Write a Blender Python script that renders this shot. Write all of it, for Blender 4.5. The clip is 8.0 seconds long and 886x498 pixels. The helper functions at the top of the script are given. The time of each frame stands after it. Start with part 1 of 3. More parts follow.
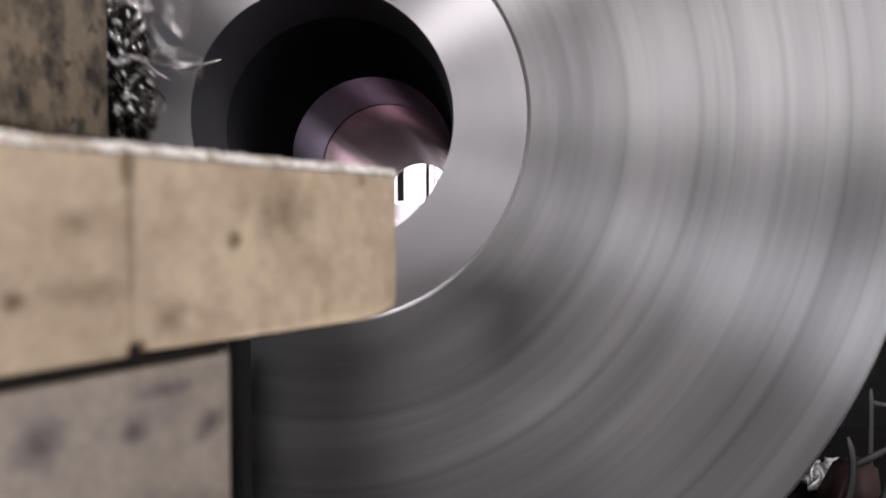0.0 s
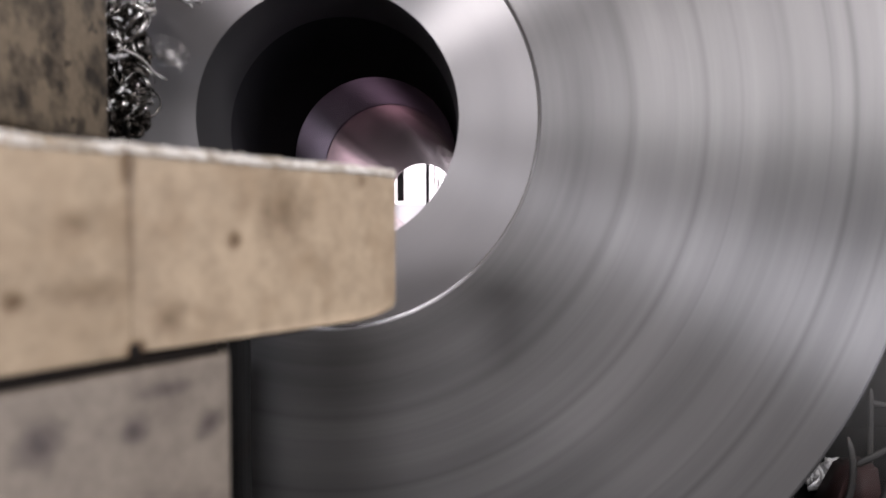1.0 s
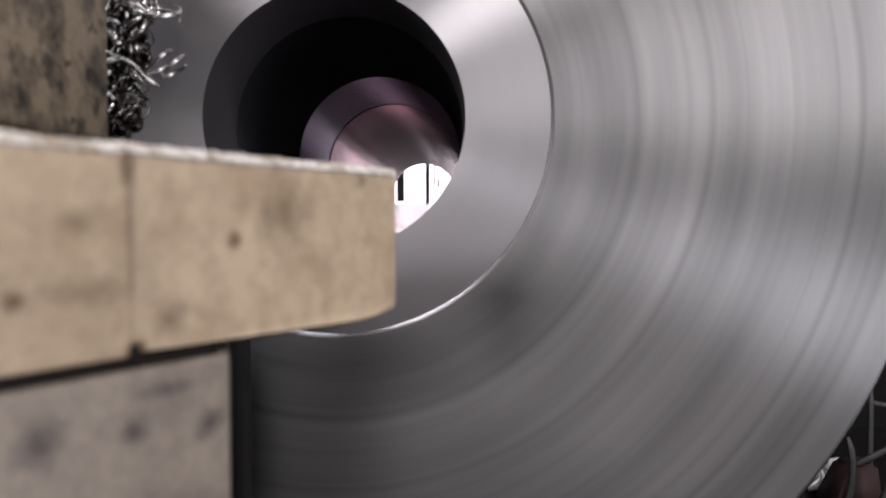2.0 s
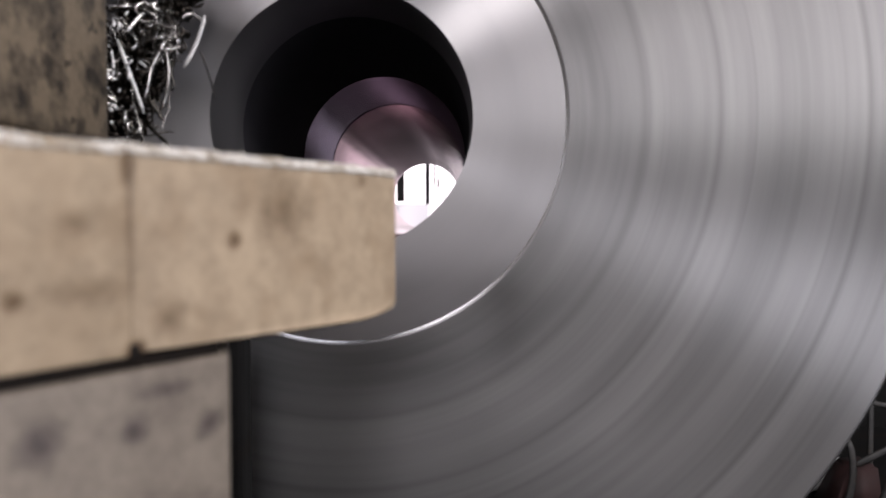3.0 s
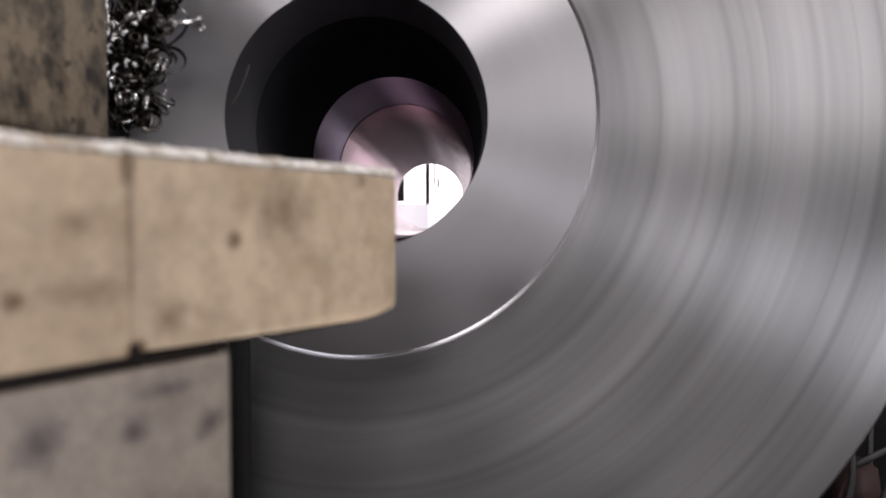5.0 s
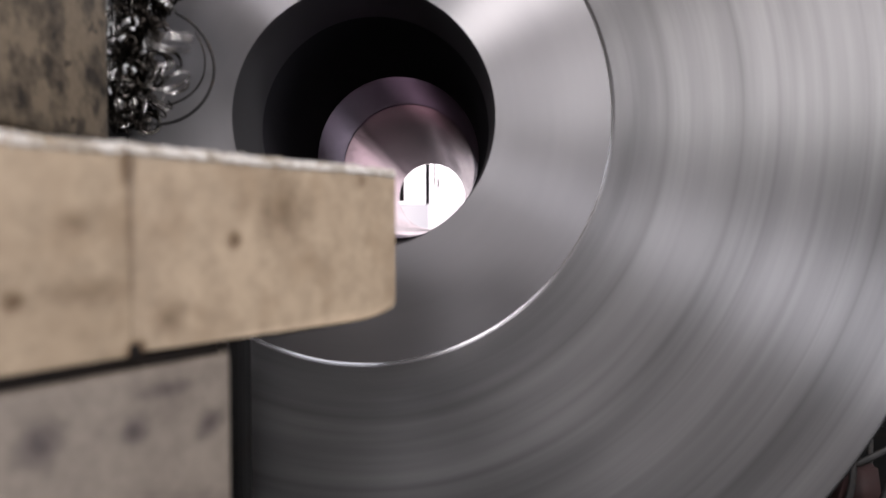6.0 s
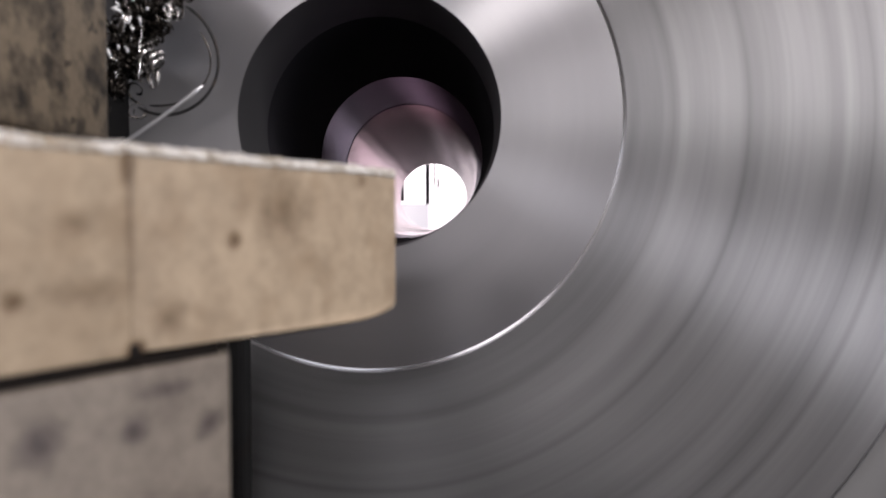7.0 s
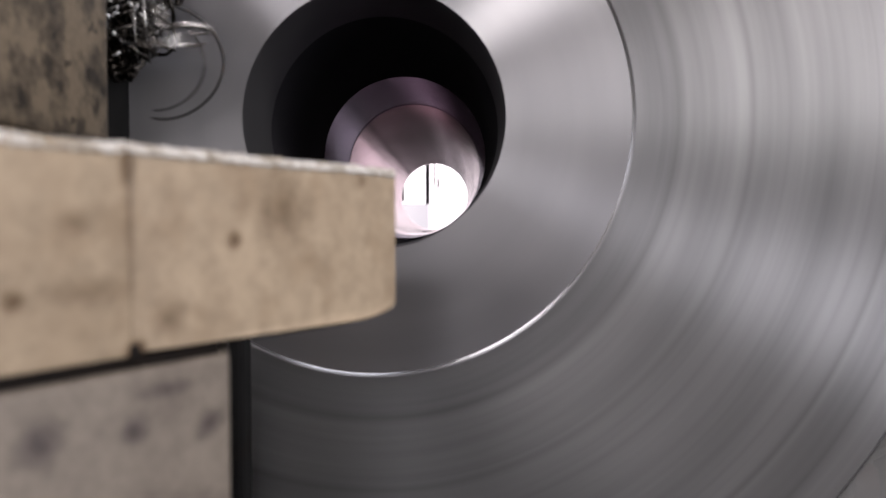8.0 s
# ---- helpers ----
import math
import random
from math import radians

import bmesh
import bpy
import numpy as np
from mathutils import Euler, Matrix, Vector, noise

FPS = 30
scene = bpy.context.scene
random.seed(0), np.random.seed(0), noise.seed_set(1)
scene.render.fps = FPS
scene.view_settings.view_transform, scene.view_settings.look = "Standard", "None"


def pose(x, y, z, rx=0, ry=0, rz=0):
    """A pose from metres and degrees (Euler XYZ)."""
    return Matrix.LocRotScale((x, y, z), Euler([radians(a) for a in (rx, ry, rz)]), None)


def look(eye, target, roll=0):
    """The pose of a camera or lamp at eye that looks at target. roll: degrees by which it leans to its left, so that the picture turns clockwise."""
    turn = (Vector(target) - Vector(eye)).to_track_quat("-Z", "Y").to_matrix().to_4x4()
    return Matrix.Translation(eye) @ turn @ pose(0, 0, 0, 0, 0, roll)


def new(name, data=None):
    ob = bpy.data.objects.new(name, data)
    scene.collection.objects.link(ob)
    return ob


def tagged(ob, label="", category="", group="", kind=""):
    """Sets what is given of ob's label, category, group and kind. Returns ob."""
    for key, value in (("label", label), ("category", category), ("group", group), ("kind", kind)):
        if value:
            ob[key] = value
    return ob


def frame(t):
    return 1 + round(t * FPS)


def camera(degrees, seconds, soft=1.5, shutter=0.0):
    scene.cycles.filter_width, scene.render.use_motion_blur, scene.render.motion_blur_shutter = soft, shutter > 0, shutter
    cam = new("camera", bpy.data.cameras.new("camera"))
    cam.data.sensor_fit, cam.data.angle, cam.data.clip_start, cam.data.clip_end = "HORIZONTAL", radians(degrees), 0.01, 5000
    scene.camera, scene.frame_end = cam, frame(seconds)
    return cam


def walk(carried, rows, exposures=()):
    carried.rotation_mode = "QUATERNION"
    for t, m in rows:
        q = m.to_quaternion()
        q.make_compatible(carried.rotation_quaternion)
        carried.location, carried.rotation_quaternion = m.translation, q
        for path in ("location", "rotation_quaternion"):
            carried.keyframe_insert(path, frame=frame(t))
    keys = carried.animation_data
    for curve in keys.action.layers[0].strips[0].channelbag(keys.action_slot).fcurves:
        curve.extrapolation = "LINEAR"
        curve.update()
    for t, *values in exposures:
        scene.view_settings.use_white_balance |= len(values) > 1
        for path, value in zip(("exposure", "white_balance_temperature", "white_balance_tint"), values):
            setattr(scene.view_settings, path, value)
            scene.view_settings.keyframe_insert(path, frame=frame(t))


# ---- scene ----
# ---- camera: it stands still on the machine, 0.28 m before the turned face ----
EYE = (0.0, 0.0, 1.15)
cam = camera(62.2, 8.0, soft=1.6, shutter=0.8)
cam.data.dof.use_dof = True
cam.data.dof.focus_distance = 0.5
cam.data.dof.aperture_fstop = 15.0
CAM_POSE = pose(*EYE, 90 - 2.03, 0, 0.93)
walk(cam, [(0.0, CAM_POSE), (8.0, CAM_POSE)], exposures=[(0.0, 0.14, 6490, 18), (1.5, 0.12, 6490, 18), (4.5, 0.04, 6490, 18), (8.0, 0.02, 6490, 18)])

# ---- world and light ----
world = bpy.data.worlds.new("world")
scene.world = world
world.use_nodes = True
wn = world.node_tree
sky = wn.nodes.new("ShaderNodeTexSky")
sky.sky_type = "NISHITA"
sky.sun_disc = False
sky.sun_elevation = radians(40)
sky.sun_rotation = radians(326)
wn.links.new(sky.outputs[0], wn.nodes["Background"].inputs[0])
wn.nodes["Background"].inputs[1].default_value = 0.15

sun = new("sun", bpy.data.lights.new("sun", "SUN"))
sun.data.energy, sun.data.angle, sun.data.color = 2.0, radians(10), (1.0, 0.95, 0.88)
sun.matrix_basis = look((-6, 13, 9), (0, 4, 0))


def area(name, eye, target, w, h, watts, colour):
    lamp = new(name, bpy.data.lights.new(name, "AREA"))
    lamp.data.shape, lamp.data.size, lamp.data.size_y = "RECTANGLE", w, h
    lamp.data.energy, lamp.data.color = watts, colour
    lamp.matrix_basis = look(eye, target)
    return lamp


# daylight in the openings: side windows, two roof lights, the window behind
area("daylight_east", (2.46, -1.6, 2.05), (0, -1.0, 1.5), 2.0, 1.2, 42, (1.0, 0.97, 0.92))
area("daylight_door", (2.46, -1.5, 0.45), (0, -1.0, 0.9), 1.8, 0.6, 18, (0.92, 0.95, 1.0))
area("daylight_west", (-4.95, -2.2, 2.85), (0, -0.6, 1.6), 3.0, 0.9, 30, (0.9, 0.93, 1.0))
area("daylight_roof", (1.85, -2.4, 3.95), (0.3, -0.4, 1.2), 0.26, 1.3, 125, (1.0, 0.98, 0.95))
area("daylight_roof_small", (-0.1, -1.4, 3.95), (-0.1, -0.6, 1.2), 0.9, 0.6, 9, (0.95, 0.97, 1.0))
# two unseen fill sources, added to brighten the lower part of the face
area("roof_fill_west", (-1.8, -2.2, 3.95), (-0.3, -0.4, 1.2), 0.9, 1.3, 34, (1.0, 0.97, 0.96))
area("fill_behind_high", (-3.3, -6.9, 3.2), (0, 0, 1.3), 2.2, 1.2, 74, (1.0, 0.97, 0.93))
area("daylight_behind", (-0.15, -6.9, 3.3), (0, 0, 1.3), 1.6, 0.6, 22, (1.0, 0.98, 0.96))


# unseen source added to brighten the left wall of the bore
area("bore_fill_east", (2.78, 6.9, 1.75), (0, 6.0, 1.3), 5.2, 1.9, 35, (1.0, 0.96, 1.0))


# ---- materials ----
class Nodes:
    def __init__(self, name, colour=(0.5, 0.5, 0.5), rough=0.5, metal=0.0):
        self.mat = bpy.data.materials.new(name)
        self.mat.use_nodes = True
        self.tree = self.mat.node_tree
        self.bsdf = self.tree.nodes["Principled BSDF"]
        self.put("Base Color", (*colour, 1))
        self.put("Roughness", rough)
        self.put("Metallic", metal)

    def put(self, name, value):
        if isinstance(value, bpy.types.NodeSocket):
            self.tree.links.new(value, self.bsdf.inputs[name])
        else:
            self.bsdf.inputs[name].default_value = value

    def add(self, kind):
        return self.tree.nodes.new(kind)

    def mix(self, fac, a, b, multiply=False):
        n = self.add("ShaderNodeMix")
        n.data_type = "RGBA"
        n.blend_type = "MULTIPLY" if multiply else "MIX"
        return self.feed(n, i0=fac, i6=a, i7=b).outputs[2]

    def feed(self, n, **ins):
        for k, v in ins.items():
            sock = n.inputs[int(k[1:])] if k[0] == "i" and k[1:].isdigit() else n.inputs[k]
            if isinstance(v, bpy.types.NodeSocket):
                self.tree.links.new(v, sock)
            else:
                sock.default_value = v
        return n

    def math(self, op, a, b=0.0, c=0.0, clamp=False):
        n = self.add("ShaderNodeMath")
        n.operation, n.use_clamp = op, clamp
        return self.feed(n, i0=a, i1=b, i2=c).outputs[0]

    def noise(self, vec, scale, detail=4.0, rough=0.55):
        n = self.add("ShaderNodeTexNoise")
        self.feed(n, Vector=vec, Scale=scale, Detail=detail, Roughness=rough)
        return n.outputs[0]

    def ramp(self, fac, stops):
        n = self.add("ShaderNodeValToRGB")
        while len(n.color_ramp.elements) < len(stops):
            n.color_ramp.elements.new(0.5)
        for e, (p, c) in zip(n.color_ramp.elements, stops):
            e.position, e.color = p, (*c, 1) if len(c) == 3 else c
        self.feed(n, Fac=fac)
        return n.outputs[0]

    def bump(self, height, strength, distance):
        n = self.add("ShaderNodeBump")
        self.feed(n, Height=height, Strength=strength, Distance=distance)
        self.put("Normal", n.outputs[0])
        return n

    def obj(self):
        return self.add("ShaderNodeTexCoord").outputs["Object"]

    def polar(self, ring=1.0, round_=0.02):
        """Coordinates that run fast across the turning rings and slowly along them."""
        sep = self.feed(self.add("ShaderNodeSeparateXYZ"), Vector=self.obj())
        x, y, z = sep.outputs
        r = self.math("SQRT", self.math("ADD", self.math("MULTIPLY", x, x), self.math("MULTIPLY", z, z)))
        c = self.math("DIVIDE", x, r)
        s = self.math("DIVIDE", z, r)
        comb = self.add("ShaderNodeCombineXYZ")
        self.feed(comb, X=self.math("MULTIPLY", r, ring), Y=self.math("MULTIPLY", c, round_), Z=self.math("MULTIPLY", s, round_))
        return comb.outputs[0], r, y


def turned_steel(name, dark, light, rough, aniso, fine=0.5, coarse_scale=60.0, edge=False):
    m = Nodes(name, metal=1.0)
    vec, r, y = m.polar()
    wide = m.noise(vec, coarse_scale, 5.0, 0.6)
    thin = m.noise(vec, 1100.0, 3.0, 0.6)
    obj = m.obj()
    spots = m.noise(obj, 28.0, 5.0, 0.6)
    mid = m.noise(vec, 260.0, 3.0, 0.7)
    f = m.math("ADD", m.math("MULTIPLY", wide, 0.52), m.math("ADD", m.math("MULTIPLY", thin, 0.15 * fine), m.math("MULTIPLY", spots, 0.25)))
    f = m.math("ADD", f, m.math("MULTIPLY", m.math("SUBTRACT", mid, 0.5), 0.32 * fine))
    col = m.ramp(f, [(0.36, dark), (0.66, light)])
    if edge:
        # an older, duller pass near the bore
        old = m.math("DIVIDE", m.math("SUBTRACT", r, 0.112), 0.008, clamp=True)
        tone = m.ramp(old, [(0.0, (0.85, 0.85, 0.86)), (1.0, (1, 1, 1))])
        col = m.mix(1.0, col, tone, True)
        # single deeper tool rings, in a darker colour
        for at, half, depth in ((0.1160, 0.0030, 0.30), (0.1445, 0.0022, 0.28), (0.1580, 0.0012, 0.12), (0.1760, 0.0024, 0.14), (0.1915, 0.0012, 0.14), (0.2005, 0.0020, 0.30), (0.2160, 0.0016, 0.2)):
            near = m.math("SUBTRACT", 1.0, m.math("DIVIDE", m.math("ABSOLUTE", m.math("SUBTRACT", r, at)), half), clamp=True)
            col = m.mix(m.math("MULTIPLY", near, depth), col, (0.10, 0.10, 0.10, 1))
    m.put("Base Color", col)
    m.put("Roughness", m.math("ADD", rough - 0.06, m.math("MULTIPLY", wide, 0.12)))
    m.put("Anisotropic", aniso)
    m.put("Anisotropic Rotation", 0.25)
    tan = m.add("ShaderNodeTangent")
    tan.direction_type, tan.axis = "RADIAL", "Y"
    m.put("Tangent", tan.outputs[0])
    h = m.math("ADD", thin, m.math("MULTIPLY", wide, 1.5))
    first = m.bump(h, 0.12 * fine, 0.0004)
    if edge:
        # the cut shoulder: a narrow flank where the rough skin stands just proud of the finished plane
        pos = m.feed(m.add("ShaderNodeSeparateXYZ"), Vector=m.add("ShaderNodeNewGeometry").outputs["Position"])
        proud = m.math("SUBTRACT", FACE_Y, pos.outputs[1])
        rise = m.math("DIVIDE", proud, 0.0015 * SLOPE, clamp=True)
        bare = m.math("SUBTRACT", 1.0, rise)
        # bare steel on the flank, lightened to paint in the shoulder's highlight line
        m.put("Base Color", m.mix(bare, col, (0.54, 0.54, 0.55, 1)))
        m.put("Roughness", m.math("SUBTRACT", m.math("ADD", rough - 0.06, m.math("MULTIPLY", wide, 0.12)), m.math("MULTIPLY", bare, 0.2)))
        n = m.add("ShaderNodeBump")
        m.feed(n, Height=rise, Strength=1.0, Distance=0.0010, Normal=first.outputs[0])
        m.put("Normal", n.outputs[0])
    return m.mat


FACE_Y = 0.2826      # the finished face
SLOPE = 0.03         # the rough skin dips by this towards the bore

MAT_CUT = turned_steel("fresh_cut_steel", (0.39, 0.383, 0.39), (0.48, 0.472, 0.48), 0.36, 0.88, fine=0.6, coarse_scale=40.0)
MAT_ROUGH = turned_steel("rough_turned_steel", (0.24, 0.237, 0.24), (0.46, 0.455, 0.45), 0.41, 0.93, fine=1.0, coarse_scale=75.0, edge=True)


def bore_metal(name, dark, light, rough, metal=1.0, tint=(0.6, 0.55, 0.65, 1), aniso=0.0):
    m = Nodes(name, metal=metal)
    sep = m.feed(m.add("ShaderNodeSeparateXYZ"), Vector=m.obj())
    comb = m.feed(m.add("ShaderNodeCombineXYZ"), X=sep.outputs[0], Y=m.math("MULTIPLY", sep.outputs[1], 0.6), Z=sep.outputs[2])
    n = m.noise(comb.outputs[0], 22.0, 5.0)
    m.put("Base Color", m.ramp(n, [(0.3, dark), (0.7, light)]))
    m.put("Roughness", m.math("ADD", rough - 0.05, m.math("MULTIPLY", n, 0.1)))
    m.put("Specular Tint", tint)
    if aniso:
        # boring marks run round the bore
        m.put("Anisotropic", aniso)
        m.put("Anisotropic Rotation", 0.25)
        tan = m.add("ShaderNodeTangent")
        tan.direction_type, tan.axis = "RADIAL", "Y"
        m.put("Tangent", tan.outputs[0])
    m.bump(n, 0.03, 0.001)
    return m.mat


MAT_LIP = bore_metal("bored_lip_steel", (0.15, 0.15, 0.153), (0.21, 0.21, 0.217), 0.55)
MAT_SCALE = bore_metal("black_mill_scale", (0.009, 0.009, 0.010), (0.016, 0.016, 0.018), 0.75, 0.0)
MAT_BAND = bore_metal("grey_bore_steel", (0.33, 0.325, 0.365), (0.47, 0.465, 0.52), 0.22, aniso=0.8)
MAT_BORE = bore_metal("browned_bore_steel", (0.30, 0.25, 0.29), (0.44, 0.37, 0.425), 0.12, 1.0, (0.66, 0.53, 0.55, 1), 0.9)


def stained(name, base, dark, rust, rough, scale=60.0, metal=0.0, gloss=0.5, spots=(), pits=True):
    m = Nodes(name, rough=rough, metal=metal)
    m.put("Specular IOR Level", gloss)
    v = m.obj()
    big = m.noise(v, scale, 4.0, 0.6)
    small = m.noise(v, scale * 5, 4.0, 0.6)
    blot = m.noise(v, scale * 1.7, 2.0, 0.5)
    c1 = m.ramp(big, [(0.35, dark), (0.55, base)])
    c2 = m.mix(m.ramp(blot, [(0.56, (0, 0, 0)), (0.72, (0.8, 0.8, 0.8) if pits else (0.35, 0.35, 0.35))]), c1, (*rust, 1))
    if pits:
        pit = m.noise(v, scale * 2.6, 1.0, 0.4)
        c2 = m.mix(m.ramp(pit, [(0.70, (0, 0, 0)), (0.76, (0.75, 0.75, 0.75))]), c2, (*[k * 0.6 for k in rust], 1))
    for at, stretch, reach, depth in spots:
        # one oil stain with a ragged, soft edge
        off = m.add("ShaderNodeVectorMath")
        off.operation = "SUBTRACT"
        m.feed(off, i0=v, i1=at)
        wide = m.add("ShaderNodeVectorMath")
        wide.operation = "MULTIPLY"
        m.feed(wide, i0=off.outputs[0], i1=stretch)
        far = m.add("ShaderNodeVectorMath")
        far.operation = "LENGTH"
        m.feed(far, i0=wide.outputs[0])
        edge = m.math("ADD", m.math("DIVIDE", far.outputs["Value"], reach), m.math("MULTIPLY", m.math("SUBTRACT", small, 0.5), 0.5))
        mask = m.math("MULTIPLY", m.math("SUBTRACT", 1.0, edge, clamp=True), depth, clamp=True)
        c2 = m.mix(mask, c2, (*[k * 0.7 for k in rust], 1))
    m.put("Base Color", m.mix(0.5, c2, m.ramp(small, [(0.3, (0.6, 0.6, 0.6)), (0.6, (1, 1, 1))]), True))
    m.bump(small, 0.2, 0.0006)
    return m.mat


ROUND, TALL, LONG = (1, 1, 1), (1.6, 1.6, 0.6), (0.5, 0.5, 1.8)
TAN_SPOTS = (((-0.0388, 0.1288, 1.1470), ROUND, 0.0022, 1.6), ((-0.0595, 0.0973, 1.1394), ROUND, 0.0022, 1.5),
             ((-0.0325, 0.1383, 1.1530), ROUND, 0.0095, 0.85), ((-0.0500, 0.1117, 1.1592), TALL, 0.0030, 1.8),
             ((-0.0499, 0.1120, 1.1500), (1.6, 1.6, 0.2), 0.0022, 0.9), ((-0.0462, 0.1176, 1.1345), ROUND, 0.0045, 0.8),
             ((-0.0547, 0.1046, 1.1500), ROUND, 0.0028, 0.8), ((-0.0530, 0.1072, 1.1400), LONG, 0.0050, 0.6),
             ((-0.0495, 0.1125, 1.1300), ROUND, 0.0026, 2.0), ((-0.0200, 0.1574, 1.1590), ROUND, 0.0022, 0.8))
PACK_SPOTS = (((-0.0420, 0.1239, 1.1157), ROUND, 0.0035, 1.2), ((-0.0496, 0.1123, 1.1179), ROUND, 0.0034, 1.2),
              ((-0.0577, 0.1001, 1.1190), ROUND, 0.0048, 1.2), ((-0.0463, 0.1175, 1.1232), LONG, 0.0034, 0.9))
MAT_TAN = stained("oily_tan_steel", (0.415, 0.325, 0.224), (0.33, 0.252, 0.170), (0.20, 0.13, 0.07), 0.55, 55.0, spots=TAN_SPOTS, pits=False)
MAT_WORN = stained("bare_worn_edge", (0.72, 0.69, 0.64), (0.34, 0.29, 0.22), (0.30, 0.23, 0.16), 0.45, 230.0)
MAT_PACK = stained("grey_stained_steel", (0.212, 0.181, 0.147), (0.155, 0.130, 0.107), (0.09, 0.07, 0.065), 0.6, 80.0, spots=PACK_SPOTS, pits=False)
MAT_DARK = stained("dark_oily_steel", (0.19, 0.15, 0.103), (0.026, 0.021, 0.016), (0.02, 0.016, 0.012), 0.6, 75.0)
MAT_SWARF = Nodes("bright_swarf", (0.62, 0.60, 0.58), 0.24, 1.0).mat
# darker copies of the swarf metal, painting the shade inside the nests
MAT_SWARF_DARK = Nodes("dark_swarf", (0.10, 0.092, 0.082), 0.24, 1.0).mat
MAT_SWARF_BLACK = Nodes("nest_shade_swarf", (0.035, 0.030, 0.026), 0.3, 1.0).mat
MAT_FOIL = Nodes("crumpled_bright_steel", (0.88, 0.88, 0.89), 0.55, 1.0).mat
MAT_FLANGE = bore_metal("dull_flange_steel", (0.17, 0.17, 0.17), (0.23, 0.23, 0.225), 0.55)
# whitish, mostly non-metal chip colour: the glints are painted into it
MAT_GLINT = stained("painted_glint_chips", (0.9, 0.9, 0.9), (0.62, 0.62, 0.63), (0.5, 0.48, 0.45), 0.45, 140.0, 0.35)
# near-black colour for painted shade under the shank and in the joint
MAT_JOINT_DARK = stained("brown_black_fill", (0.010, 0.0062, 0.0042), (0.006, 0.004, 0.003), (0.016, 0.009, 0.005), 0.6, 120.0, 0.0, 0.2)
MAT_RED = stained("red_machine_paint", (0.020, 0.003, 0.0026), (0.012, 0.0022, 0.002), (0.018, 0.004, 0.0035), 0.75, 20.0)
MAT_BLACK = stained("black_oily_paint", (0.009, 0.009, 0.009), (0.006, 0.006, 0.006), (0.012, 0.01, 0.009), 0.85, 20.0, 0.0, 0.08)
MAT_DULL = stained("dull_grey_swarf", (0.032, 0.031, 0.030), (0.018, 0.018, 0.018), (0.06, 0.045, 0.035), 0.6, 90.0)
MAT_IRON = stained("grey_cast_iron", (0.16, 0.16, 0.16), (0.09, 0.09, 0.09), (0.1, 0.07, 0.05), 0.5, 18.0)
MAT_WALL = stained("grey_wall_paint", (0.20, 0.19, 0.18), (0.14, 0.135, 0.13), (0.11, 0.1, 0.095), 0.8, 1.2)
MAT_FLOOR = stained("oily_concrete", (0.10, 0.095, 0.09), (0.06, 0.06, 0.058), (0.04, 0.038, 0.035), 0.75, 2.0)
MAT_FRAME = stained("dark_window_steel", (0.05, 0.045, 0.045), (0.03, 0.03, 0.03), (0.06, 0.04, 0.03), 0.6, 10.0)


MAT_FRAME_PALE = stained("pale_window_steel", (0.6, 0.5, 0.5), (0.5, 0.42, 0.42), (0.5, 0.4, 0.4), 0.6, 10.0)
MAT_FRAME_RED = stained("reddish_window_steel", (0.30, 0.16, 0.15), (0.22, 0.12, 0.12), (0.2, 0.1, 0.1), 0.6, 10.0)


def frosted(name, colour):
    m = Nodes(name)
    t = m.add("ShaderNodeBsdfTranslucent")
    t.inputs[0].default_value = (*colour, 1)
    m.tree.links.new(t.outputs[0], m.tree.nodes["Material Output"].inputs[0])
    return m.mat


MAT_FROST = frosted("frosted_glass", (0.68, 0.68, 0.69))
MAT_FROST_CLEAR = frosted("frosted_glass_clean", (0.92, 0.90, 0.91))
day = Nodes("overcast_day", (0, 0, 0), 1.0)
day.put("Emission Color", (1.0, 0.95, 0.97, 1))
day.put("Emission Strength", 2.5)
MAT_DAY = day.mat


# ---- mesh helpers ----
def mesh_of(name, bm, material, smooth=True):
    bmesh.ops.recalc_face_normals(bm, faces=bm.faces)
    me = bpy.data.meshes.new(name)
    bm.to_mesh(me)
    bm.free()
    me.materials.append(material)
    for p in me.polygons:
        p.use_smooth = smooth
    return me


def part(name, bm, material, parent, label="", smooth=True):
    ob = new(name, mesh_of(name, bm, material, smooth))
    ob.parent = parent
    return tagged(ob, label=label)


def thing(name, at, label, category, group="", kind=""):
    return tagged(at_pose(new(name), at), label, category, group, kind)


def at_pose(ob, m):
    ob.matrix_basis = m
    return ob


def box(bm, x0, y0, z0, x1, y1, z1, bevel=0.0, segments=2):
    made = bmesh.ops.create_cube(bm, size=1.0, matrix=Matrix.LocRotScale(((x0 + x1) / 2, (y0 + y1) / 2, (z0 + z1) / 2), None, (x1 - x0, y1 - y0, z1 - z0)))
    if bevel:
        es = list({e for v in made["verts"] for e in v.link_edges})
        bmesh.ops.bevel(bm, geom=es, offset=bevel, segments=segments, affect="EDGES", profile=0.6)
    return bm


def slab(name, lo, hi, material, parent=None, bevel=0.0, label=""):
    bm = box(bmesh.new(), *lo, *hi, bevel)
    if parent:
        return part(name, bm, material, parent, label, smooth=False)
    return new(name, mesh_of(name, bm, material, False))


